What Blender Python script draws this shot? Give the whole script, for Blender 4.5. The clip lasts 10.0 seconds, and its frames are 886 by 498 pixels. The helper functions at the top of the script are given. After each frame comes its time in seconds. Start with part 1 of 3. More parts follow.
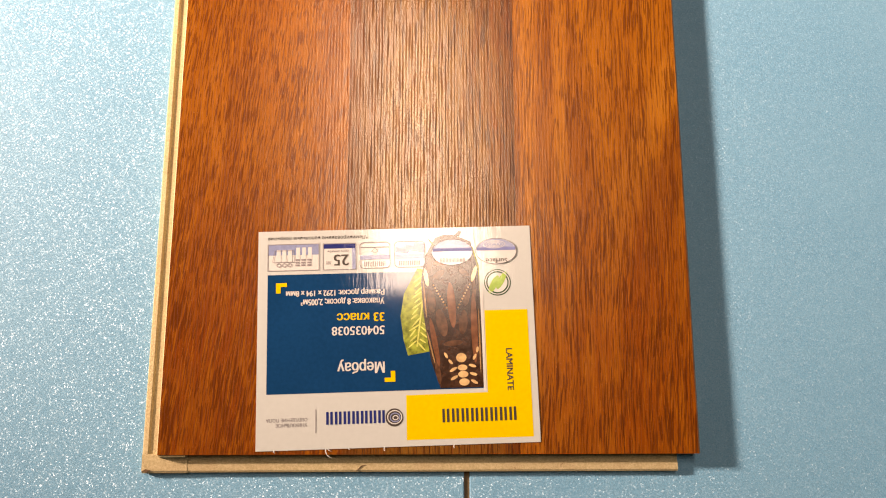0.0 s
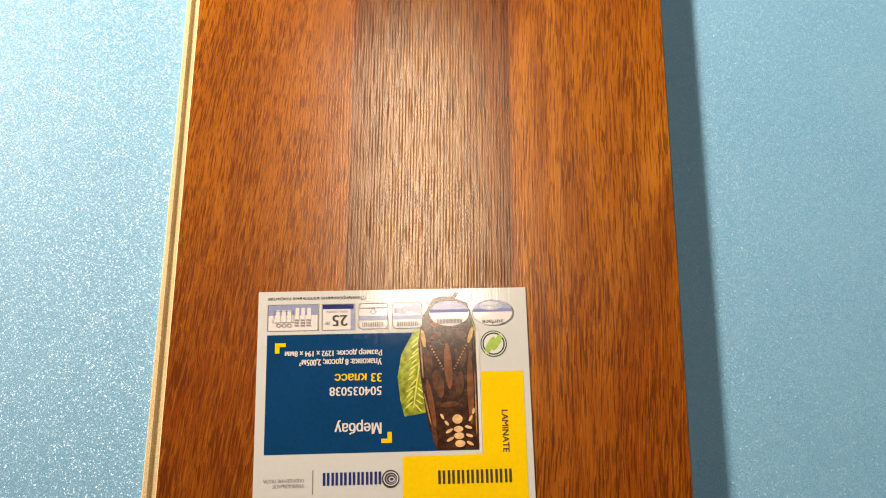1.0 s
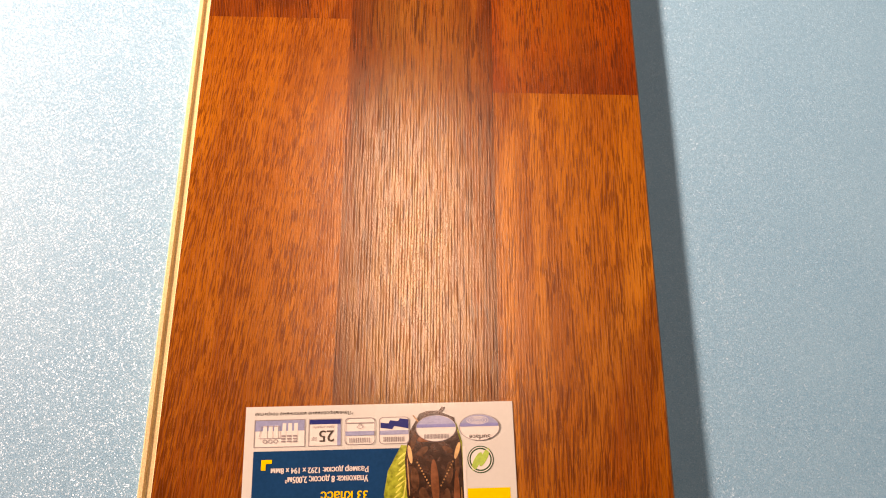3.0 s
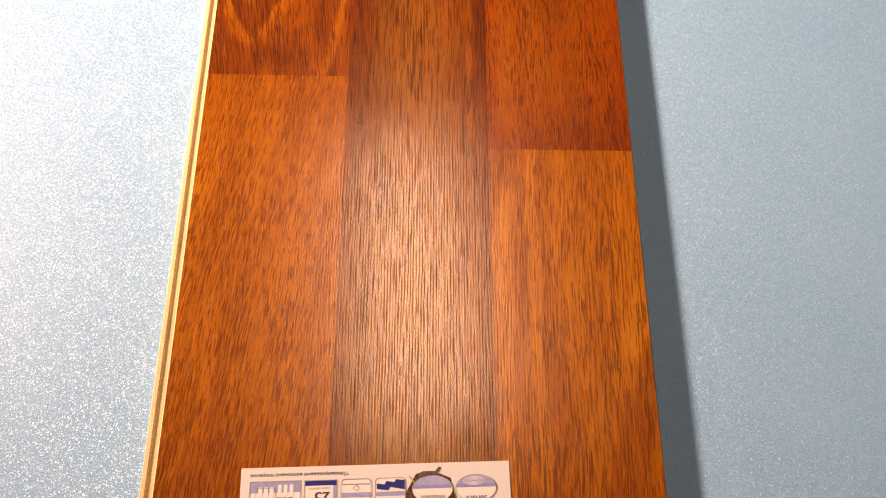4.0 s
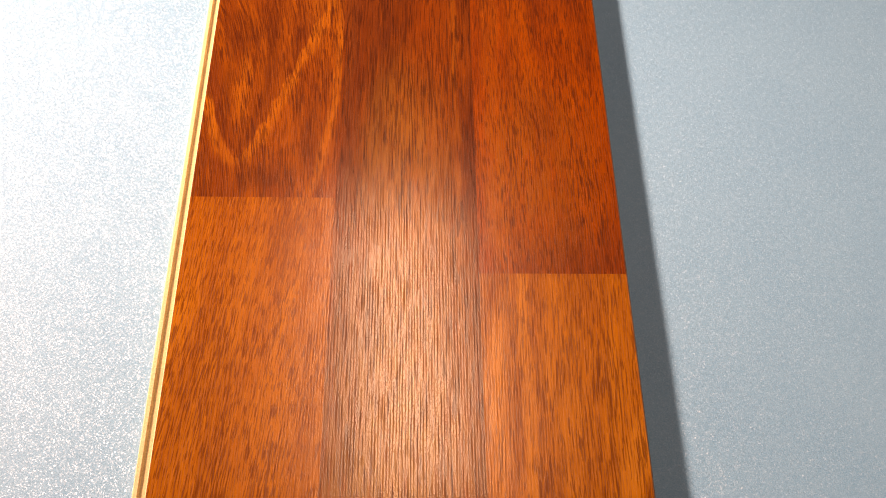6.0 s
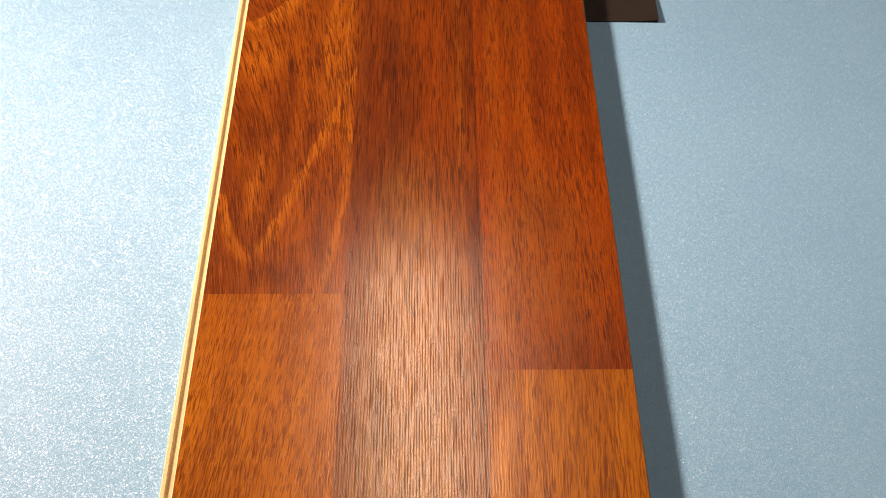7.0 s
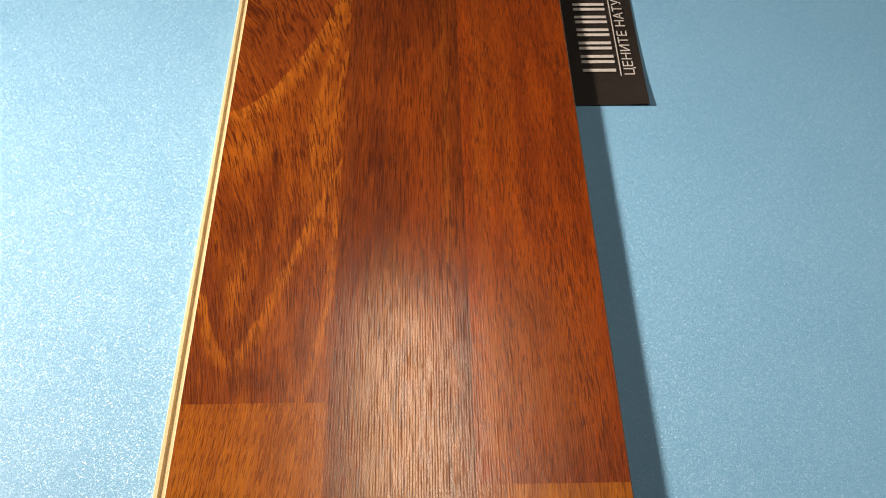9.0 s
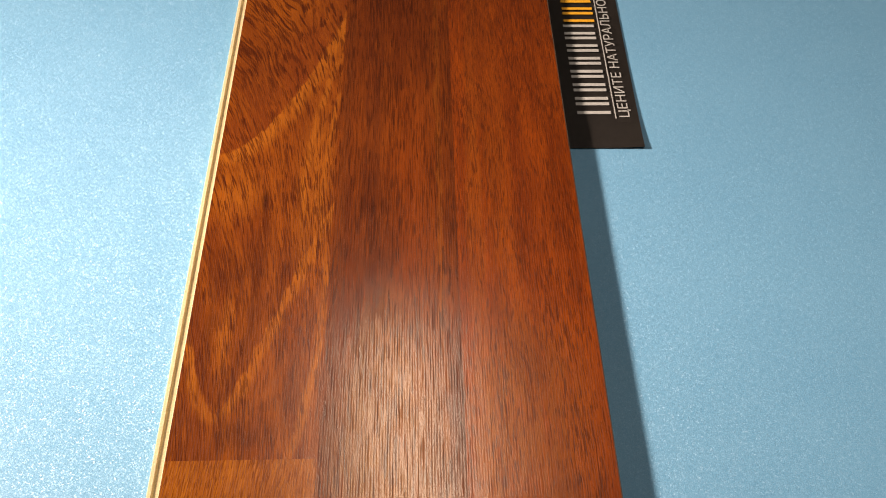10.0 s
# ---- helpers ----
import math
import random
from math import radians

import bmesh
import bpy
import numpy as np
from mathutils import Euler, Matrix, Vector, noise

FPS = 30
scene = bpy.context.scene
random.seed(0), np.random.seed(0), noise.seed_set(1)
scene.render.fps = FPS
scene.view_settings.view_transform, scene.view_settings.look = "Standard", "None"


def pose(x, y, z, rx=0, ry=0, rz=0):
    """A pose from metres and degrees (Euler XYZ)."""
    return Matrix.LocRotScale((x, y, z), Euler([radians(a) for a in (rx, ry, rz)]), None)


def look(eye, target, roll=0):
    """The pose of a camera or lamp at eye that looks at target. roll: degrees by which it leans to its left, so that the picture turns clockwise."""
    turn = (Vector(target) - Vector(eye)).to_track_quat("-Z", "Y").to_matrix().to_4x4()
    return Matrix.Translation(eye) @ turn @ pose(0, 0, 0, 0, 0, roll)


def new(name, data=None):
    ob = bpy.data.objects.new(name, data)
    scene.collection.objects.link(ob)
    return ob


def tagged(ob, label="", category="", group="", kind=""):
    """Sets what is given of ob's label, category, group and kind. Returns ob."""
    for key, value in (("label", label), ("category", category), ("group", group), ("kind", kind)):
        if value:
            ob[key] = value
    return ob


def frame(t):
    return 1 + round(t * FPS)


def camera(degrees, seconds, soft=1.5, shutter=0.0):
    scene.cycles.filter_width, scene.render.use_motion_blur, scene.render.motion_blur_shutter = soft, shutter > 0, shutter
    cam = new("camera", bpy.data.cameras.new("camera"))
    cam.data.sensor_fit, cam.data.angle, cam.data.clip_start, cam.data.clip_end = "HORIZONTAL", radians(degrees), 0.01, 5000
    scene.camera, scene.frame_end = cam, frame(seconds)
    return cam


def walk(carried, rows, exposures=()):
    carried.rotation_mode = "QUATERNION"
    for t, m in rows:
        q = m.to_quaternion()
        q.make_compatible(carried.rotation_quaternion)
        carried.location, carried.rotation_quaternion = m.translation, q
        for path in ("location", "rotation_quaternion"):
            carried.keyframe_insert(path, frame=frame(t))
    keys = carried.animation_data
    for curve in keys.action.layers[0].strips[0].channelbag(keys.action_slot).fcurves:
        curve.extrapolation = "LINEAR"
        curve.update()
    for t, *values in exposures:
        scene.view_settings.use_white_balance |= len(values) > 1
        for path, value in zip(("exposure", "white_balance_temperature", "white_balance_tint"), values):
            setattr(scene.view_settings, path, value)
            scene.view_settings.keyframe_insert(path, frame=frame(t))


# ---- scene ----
# The walk: seconds, eye in metres, turns in degrees.
cam = camera(61.86, 10.0, soft=1.1)
ROWS = [
    (0, 0.09318, 0.02355, 0.28194, 10.609, -1.721, -0.027),
    (0.5, 0.09347, 0.02884, 0.28463, 11.790, -1.693, 0.095),
    (1, 0.09461, 0.03473, 0.28901, 12.842, -1.667, 0.369),
    (1.5, 0.09529, 0.03596, 0.29231, 14.844, -1.775, 0.361),
    (2, 0.09699, 0.03926, 0.29388, 16.147, -1.702, 0.322),
    (2.5, 0.09895, 0.04499, 0.29511, 17.079, -1.595, 0.269),
    (4, 0.09978, 0.06037, 0.30321, 20.556, -1.763, -0.007),
    (4.5, 0.09829, 0.06703, 0.30295, 21.218, -2.226, -0.327),
    (5, 0.10034, 0.07336, 0.30270, 22.053, -2.009, -0.350),
    (5.5, 0.09928, 0.08361, 0.30236, 23.073, -2.308, -0.654),
    (6, 0.09984, 0.09365, 0.30452, 24.883, -2.325, -0.709),
    (7.5, 0.10527, 0.12483, 0.32556, 28.819, -0.460, -0.659),
    (8, 0.10552, 0.13415, 0.32558, 29.645, -0.835, -1.061),
    (8.5, 0.10832, 0.13963, 0.32343, 30.668, -0.657, -1.242),
    (9, 0.10985, 0.14546, 0.32469, 30.909, -0.684, -1.197),
    (9.5, 0.11036, 0.15161, 0.32106, 32.060, -0.971, -1.473),
    (10, 0.11019, 0.16022, 0.32580, 32.550, -1.185, -1.402),
]
LOOKS = [
    (0.0, -0.09, 8050, 37),
    (0.6, -0.18, 7300, 27),
    (1.0, -0.19, 7250, 27),
    (1.5, -0.16, 7900, 37),
    (2.5, -0.14, 8700, 47),
    (4.0, -0.25, 9500, 59),
    (6.2, -0.27, 9600, 59),
    (7.3, -0.54, 7500, 37),
    (7.8, -0.6, 7000, 29),
    (10.0, -0.62, 6800, 29),
]
walk(cam, [(t, pose(x, y, z, rx, ry, rz)) for t, x, y, z, rx, ry, rz in ROWS], LOOKS)

# ---- world and lamps ----
world = bpy.data.worlds.new("room_air")
world.use_nodes = True
world.node_tree.nodes["Background"].inputs[0].default_value = (0.9, 0.95, 1.0, 1)
world.node_tree.nodes["Background"].inputs[1].default_value = 0.02
scene.world = world

KEY_AT, KEY_AIM = (-1.20, 0.492, 0.632), (0.090, 0.35, 0.0)
PANEL_AT, PANEL_TURN, PANEL_X, PANEL_Y = (0.078, 0.965, 2.44), 6.0, 0.40, 1.16


def area(name, m, watts, colour, shape, sx, sy, spread=180.0):
    data = bpy.data.lights.new(name, "AREA")
    data.energy, data.color, data.shape, data.size, data.size_y = watts, colour, shape, sx, sy
    data.spread = radians(spread)
    ob = new(name, data)
    ob.matrix_world = m
    return ob


area("work_lamp_light", look(KEY_AT, KEY_AIM), 8.2, (1.0, 0.90, 0.70), "DISK", 0.15, 0.15, 46.0)
area("ceiling_panel_light", pose(*PANEL_AT, 0, 0, PANEL_TURN), 21.5, (1.0, 0.935, 0.73), "RECTANGLE", PANEL_X, PANEL_Y)


# ---- node helpers ----
class Nodes:
    """A material with short calls for its nodes."""

    def __init__(self, name):
        self.mat = bpy.data.materials.new(name)
        self.mat.use_nodes = True
        self.tree = self.mat.node_tree
        self.shader = self.tree.nodes["Principled BSDF"]

    def put(self, socket, value):
        if isinstance(value, bpy.types.NodeSocket):
            self.tree.links.new(value, socket)
        elif isinstance(value, (tuple, list)) and len(value) == 3 and socket.type == "RGBA":
            socket.default_value = (*value, 1)
        else:
            socket.default_value = value

    def add(self, kind, out=0, sets=(), **values):
        n = self.tree.nodes.new(kind)
        for key, v in dict(sets).items():
            setattr(n, key, v)
        for key, v in values.items():
            self.put(n.inputs[int(key[1:])] if key[0] == "i" and key[1:].isdigit() else n.inputs[key], v)
        return n.outputs[out]

    def math(self, op, a, b=0.0, c=0.0):
        return self.add("ShaderNodeMath", sets={"operation": op}, i0=a, i1=b, i2=c)

    def place(self):
        if not hasattr(self, "xyz"):
            co = self.add("ShaderNodeTexCoord", 3)
            sep = self.tree.nodes.new("ShaderNodeSeparateXYZ")
            self.tree.links.new(co, sep.inputs[0])
            self.co, self.xyz = co, sep.outputs
        return self.xyz

    def vec(self, x, y, z=0.0):
        return self.add("ShaderNodeCombineXYZ", i0=x, i1=y, i2=z)

    def noise(self, vector, detail=2.0, rough=0.5, scale=1.0, out=0):
        return self.add("ShaderNodeTexNoise", out, Vector=vector, Scale=scale, Detail=detail, Roughness=rough)

    def ramp(self, value, lo, hi, a=0.0, b=1.0):
        return self.add("ShaderNodeMapRange", sets={"interpolation_type": "SMOOTHSTEP"}, i0=value, i1=lo, i2=hi, i3=a, i4=b)

    def mix(self, f, a, b, blend="MIX"):
        n = self.tree.nodes.new("ShaderNodeMix")
        n.data_type, n.blend_type = "RGBA", blend
        self.put(n.inputs[0], f), self.put(n.inputs[6], a), self.put(n.inputs[7], b)
        return n.outputs[2]

    def bump(self, height, strength, distance, normal=None):
        n = self.tree.nodes.new("ShaderNodeBump")
        n.inputs["Strength"].default_value, n.inputs["Distance"].default_value = strength, distance
        self.put(n.inputs["Height"], height)
        if normal is not None:
            self.put(n.inputs["Normal"], normal)
        return n.outputs[0]

    def surface(self, colour, rough, metal=0.0, normal=None, spec=0.5):
        for key, v in (("Base Color", colour), ("Roughness", rough), ("Metallic", metal), ("Specular IOR Level", spec)):
            self.put(self.shader.inputs[key], v)
        if normal is not None:
            self.put(self.shader.inputs["Normal"], normal)
        return self.mat


def plain(name, colour, rough=0.5, grain=900.0, depth=0.12, bump=0.0, spec=0.5, metal=0.0, ribs=0.0):
    """Paint, paper or print with a faint mottling at two scales."""
    n = Nodes(name)
    x, y, z = n.place()
    fine = n.noise(n.co, 3.0, 0.6, grain)
    broad = n.noise(n.co, 2.0, 0.5, grain / 18)
    f = n.math("ADD", n.math("MULTIPLY", fine, 0.6), n.math("MULTIPLY", broad, 0.4))
    col = n.mix(n.ramp(f, 0.3, 0.7), tuple(c * (1 - depth) for c in colour), tuple(min(1, c * (1 + depth)) for c in colour))
    nor = n.bump(fine, bump, 0.0002) if bump else None
    if ribs:
        line = n.noise(n.vec(n.math("MULTIPLY", x, 900.0), n.math("MULTIPLY", y, 60.0), 2.0), 3.0, 0.6)
        nor = n.bump(line, ribs, 0.00012)
    return n.surface(col, n.ramp(fine, 0.2, 0.8, rough * 0.85, min(1, rough * 1.15)), metal, nor, spec)


def wood(name, light, mid, dark, lean=0.0, fan=0.0, wander=0.003, pore=0.6, tick=0.5, long=1.0, coarse=(0.0, 0.0, 0.0), bands=(), spots=(), seed=0.0):
    """Merbau print under an embossed lacquer. lean, fan: the grain's slant and how it spreads; coarse: large open
    pores, their depth of tone and the stretch over which they fade out; bands and spots: the figure and broader local
    tints."""
    n = Nodes(name)
    x, y, z = n.place()
    yo = y
    y = n.math("ADD", y, seed)
    sway = n.math("SUBTRACT", n.noise(n.vec(n.math("MULTIPLY", x, 26.0), n.math("MULTIPLY", y, 11.0), seed), 2.0), 0.5)
    slant = n.math("MULTIPLY_ADD", x, -fan, lean)
    xw = n.math("ADD", n.math("MULTIPLY_ADD", n.math("SUBTRACT", yo, 0.34), slant, x), n.math("MULTIPLY", sway, wander * 2))

    def field(sx, sy, detail=2.0, rough_=0.5, off=0.0):
        return n.noise(n.vec(n.math("MULTIPLY", xw, sx), n.math("MULTIPLY", y, sy), seed + off), detail, rough_)

    # broad tone, then patches, then soft streaks
    tone = n.ramp(field(75.0, 10.0, 3.0), 0.32, 0.68)
    cloud = n.ramp(field(120.0, 42.0, 3.0, 0.6, 3.1), 0.36, 0.68)
    streak = n.ramp(field(520.0, 16.0, 3.0, 0.6, 7.3), 0.40, 0.68)
    col = n.mix(tone, light, mid)
    col = n.mix(n.math("MULTIPLY", cloud, 0.5), col, mid)
    col = n.mix(n.math("MULTIPLY", streak, 0.2), col, dark)
    wobble = n.math("MULTIPLY", n.math("SUBTRACT", field(170.0, 60.0, 3.0, 0.65, 23.0), 0.5), 0.007)
    patchy = n.ramp(field(260.0, 40.0, 3.0, 0.65, 31.0), 0.30, 0.62, 0.45, 1.0)
    for axis, p0, q0, k, inner, outer, tint, strength, *span in bands:
        u, v = (yo, x) if axis == "x" else (x, yo)
        du = n.math("SUBTRACT", u, p0)
        rise = n.math("MULTIPLY", n.math("MULTIPLY", du, du), k)
        slope = n.math("SQRT", n.math("MULTIPLY_ADD", n.math("MULTIPLY", du, du), 4 * k * k, 1.0))
        if axis == "vee":
            rise = n.math("SUBTRACT", n.math("SQRT", n.math("MULTIPLY_ADD", n.math("MULTIPLY", du, du), k * k, 0.015 ** 2)), 0.015)
            slope = n.math("MULTIPLY_ADD", n.ramp(n.math("ABSOLUTE", du), 0.0, 0.014), k - 0.6, 1.0)
        d = n.math("ADD", n.math("DIVIDE", n.math("SUBTRACT", n.math("SUBTRACT", v, q0), rise), slope), wobble)
        near = n.math("MULTIPLY", n.ramp(d, inner * 0.3, inner, 1.0, 0.0), n.ramp(d, -outer, -outer * 0.3))
        if span:
            near = n.math("MULTIPLY", near, n.math("MULTIPLY", n.ramp(yo, span[0] - 0.02, span[0] + 0.02), n.ramp(yo, span[1] + 0.02, span[1] - 0.02)))
        col = n.mix(n.math("MULTIPLY", n.math("MULTIPLY", near, strength), patchy), col, tint)
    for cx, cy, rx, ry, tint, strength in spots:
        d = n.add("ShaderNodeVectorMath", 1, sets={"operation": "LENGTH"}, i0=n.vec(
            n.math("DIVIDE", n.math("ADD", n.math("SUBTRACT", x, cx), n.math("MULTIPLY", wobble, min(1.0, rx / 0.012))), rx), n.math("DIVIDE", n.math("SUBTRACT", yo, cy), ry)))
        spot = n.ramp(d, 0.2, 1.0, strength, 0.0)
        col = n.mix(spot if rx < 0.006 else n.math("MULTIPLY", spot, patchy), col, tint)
    # pores: thin short dashes, thicker ticks in clumps, and the pale wood between them
    crowd = n.ramp(field(110.0, 22.0, 2.0, 0.5, 17.0), 0.3, 0.7, -0.03, 0.03)
    pores = n.ramp(n.math("ADD", field(2000.0, 125.0 / long, 2.0, 0.5, 11.7), crowd), 0.54, 0.585)
    ticks = n.ramp(n.math("ADD", field(1500.0, 100.0 / long, 1.0, 0.5, 29.3), n.math("MULTIPLY", crowd, 1.5)), 0.60, 0.645)
    pale = n.ramp(field(1700.0, 80.0 / long, 2.0, 0.55, 41.0), 0.46, 0.36)
    col = n.mix(n.math("MULTIPLY", pale, 0.4), col, tuple(min(1, c * 1.2) for c in light))
    col = n.mix(n.math("MULTIPLY", pores, pore), col, dark)
    col = n.mix(n.math("MULTIPLY", ticks, tick), col, dark)
    if coarse[0]:
        open_pores = n.ramp(n.math("ADD", field(1050.0, 78.0 / long, 2.0, 0.55, 53.0), crowd), 0.57, 0.615)
        col = n.mix(n.math("MULTIPLY", open_pores, n.ramp(yo, coarse[1], coarse[2], coarse[0], 0.0)), col, dark)
    # the lacquer's relief runs on over all strips: glossy broken ridges, dull grooves, tiny pits
    stray = n.noise(n.vec(n.math("MULTIPLY", x, 260.0), n.math("MULTIPLY", yo, 26.0), 4.0), 3.0, 0.6)
    comb = n.math("SINE", n.math("MULTIPLY_ADD", stray, 5.0, n.math("MULTIPLY", x, 6.28319 / RIBS[0])))
    crumb = n.noise(n.vec(n.math("MULTIPLY", x, 1700.0), n.math("MULTIPLY", yo, RIBS[1]), 2.0), 2.0, 0.6)
    ribs = n.math("MULTIPLY_ADD", comb, 0.11, crumb)
    pits = n.noise(n.vec(n.math("MULTIPLY", x, 1900.0), n.math("MULTIPLY", yo, 950.0), 5.0), 1.0)
    ridge = n.math("MULTIPLY", n.ramp(ribs, 0.28, 0.56), n.ramp(pits, 0.32, 0.48, 0.55, 1.0))
    h = n.math("ADD", ridge, n.math("MULTIPLY", n.ramp(pits, 0.35, 0.7), 0.5))
    # grooves darkened in the colour too, for the shine they lack beside the ridges
    col = n.mix(n.ramp(ribs, 0.48, 0.30, 0.0, 0.32), col, dark)
    rough = n.math("MULTIPLY_ADD", ridge, LACQUER[0] - 0.35, 0.35)
    gloss = n.math("MULTIPLY_ADD", ridge, LACQUER[1] - 0.18, 0.18)
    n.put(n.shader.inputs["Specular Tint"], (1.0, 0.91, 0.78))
    return n.surface(col, rough, 0.0, n.bump(h, LACQUER[2], 0.00012), gloss)


def glitter(name):
    """Blue metallic-flake film: tinted coat over countless tiny tilted mirrors."""
    n = Nodes(name)
    n.place()
    def flakes(scale, tilt):
        cell = n.add("ShaderNodeTexVoronoi", 1, Vector=n.co, Scale=scale)
        sep = n.tree.nodes.new("ShaderNodeSeparateColor")
        n.tree.links.new(cell, sep.inputs[0])
        a = n.math("MULTIPLY", n.math("SUBTRACT", sep.outputs[0], 0.5), tilt)
        a = n.math("MULTIPLY_ADD", n.math("SIGN", a), 0.22, a)
        b = n.math("MULTIPLY", n.math("SUBTRACT", sep.outputs[1], 0.5), tilt)
        nor = n.add("ShaderNodeVectorMath", sets={"operation": "NORMALIZE"}, i0=n.vec(a, b, 1.0))
        return nor, sep.outputs[2]
    nor, pick = flakes(2900.0, 1.1)
    broad = n.noise(n.co, 3.0, 0.6, 16.0)
    mott = n.noise(n.co, 2.0, 0.6, 260.0)
    base = n.mix(n.ramp(broad, 0.3, 0.7), FILM_LO, FILM_HI)
    base = n.mix(n.ramp(mott, 0.35, 0.7, 0.0, 0.3), base, FILM_PALE)
    grain = n.noise(n.co, 2.0, 0.7, 1900.0)
    base = n.mix(n.ramp(grain, 0.36, 0.6, 0.0, 0.7), base, FILM_PALE)
    n.surface(base, 0.55, 0.0, n.bump(grain, 0.22, 0.0002, n.bump(mott, 0.1, 0.0002)), 0.25)
    spark = n.tree.nodes.new("ShaderNodeBsdfPrincipled")
    for key, v in (("Base Color", n.mix(pick, (0.42, 0.66, 0.86), (0.70, 0.84, 0.94))), ("Metallic", 1.0), ("Roughness", 0.47), ("Normal", nor)):
        n.put(spark.inputs[key], v)
    both = n.tree.nodes.new("ShaderNodeMixShader")
    n.put(both.inputs[0], n.math("ADD", n.ramp(pick, 0.15, 0.75, 0.0, FLAKES), n.ramp(pick, 0.84, 0.9, 0.0, 0.052)))
    n.tree.links.new(n.shader.outputs[0], both.inputs[1])
    n.tree.links.new(spark.outputs[0], both.inputs[2])
    n.tree.links.new(both.outputs[0], n.tree.nodes["Material Output"].inputs[0])
    return n.mat


def fibreboard(name):
    """Sawn HDF: fine tan fibres, small chips and darker specks."""
    n = Nodes(name)
    x, y, z = n.place()
    fine = n.noise(n.co, 4.0, 0.7, 1400.0)
    broad = n.noise(n.co, 3.0, 0.6, 90.0)
    col = n.mix(n.ramp(fine, 0.3, 0.7), (0.38, 0.305, 0.165), (0.56, 0.47, 0.29))
    col = n.mix(n.ramp(broad, 0.4, 0.75, 0.0, 0.35), col, (0.38, 0.27, 0.16))
    col = n.mix(n.ramp(n.noise(n.co, 2.0, 0.6, 700.0), 0.66, 0.74, 0.0, 0.6), col, (0.20, 0.11, 0.045))
    return n.surface(col, 0.85, 0.0, n.bump(fine, 0.5, 0.0003), 0.2)


# ---- materials ----
FILM_LO, FILM_HI, FILM_PALE, FLAKES = (0.085, 0.29, 0.485), (0.105, 0.32, 0.515), (0.175, 0.405, 0.595), 0.085
ORANGE, BROWN, UMBER, RUST = (0.325, 0.106, 0.007), (0.235, 0.066, 0.005), (0.055, 0.010, 0.002), (0.100, 0.021, 0.002)
RED, DEEP, AMBER = (0.235, 0.042, 0.002), (0.130, 0.021, 0.002), (0.30, 0.086, 0.007)
RIBS, LACQUER = (0.00120, 60.0), (0.17, 0.76, 0.10)
mat_film = glitter("blue_glitter_film")
mat_gap = plain("brown_gap", (0.13, 0.085, 0.04), 0.8, 400, 0.3)
mat_hdf = fibreboard("fibreboard")
mat_strip_a = wood("merbau_light", ORANGE, BROWN, RUST, lean=-0.11, seed=0.3, pore=0.75, tick=0.65, coarse=(0.85, 0.05, 0.15), spots=(
    (0.030, 0.262, 0.060, 0.065, (0.21, 0.054, 0.004), 0.85),
    (0.020, 0.020, 0.070, 0.110, (0.180, 0.035, 0.003), 0.9),
    (0.012, 0.085, 0.030, 0.050, (0.21, 0.055, 0.007), 0.5),
    (0.040, 0.165, 0.020, 0.080, AMBER, 0.4),
))
mat_strip_b = wood("merbau_figured", (0.225, 0.054, 0.004), (0.135, 0.027, 0.003), UMBER, lean=0.28, fan=3.5, wander=0.004, seed=1.7, pore=0.7, tick=0.9, long=1.4, coarse=(0.35, 0.45, 0.60), bands=(
    ("vee", 0.018, 0.2755, 2.8, 0.0018, 0.0052, AMBER, 0.9),
    ("vee", 0.018, 0.2810, 2.8, 0.0110, 0.0012, (0.09, 0.018, 0.004), 0.5),
    ("y", -0.005, 0.4235, 24.0, 0.0022, 0.0105, AMBER, 0.95),
    ("y", -0.005, 0.4270, 24.0, 0.0380, 0.0010, (0.13, 0.024, 0.004), 0.7),
    ("x", 0.340, 0.0628, -1.4, 0.0035, 0.0030, AMBER, 0.8, 0.25, 0.36),
    ("x", 0.400, 0.0480, 1.4, 0.0028, 0.0024, AMBER, 0.7, 0.38, 0.50),
    ("x", 0.400, 0.0585, 1.1, 0.0020, 0.0020, AMBER, 0.6, 0.38, 0.50),
), spots=(
    (0.0285, 0.3940, 0.0030, 0.011, (0.03, 0.006, 0.002), 1.0),
    (0.0300, 0.378, 0.004, 0.018, UMBER, 0.6),
    (0.0125, 0.352, 0.017, 0.022, UMBER, 0.5),
    (0.0290, 0.338, 0.005, 0.040, UMBER, 0.6),
    (0.0100, 0.312, 0.004, 0.036, UMBER, 0.55),
    (0.0180, 0.318, 0.006, 0.030, AMBER, 0.7),
    (0.0150, 0.480, 0.020, 0.040, (0.10, 0.02, 0.004), 0.5),
    (0.0300, 0.267, 0.020, 0.010, UMBER, 0.45),
    (0.0520, 0.285, 0.008, 0.022, UMBER, 0.4),
    (0.0530, 0.405, 0.014, 0.075, AMBER, 0.65),
    (0.0120, 0.400, 0.020, 0.026, AMBER, 0.65),
))
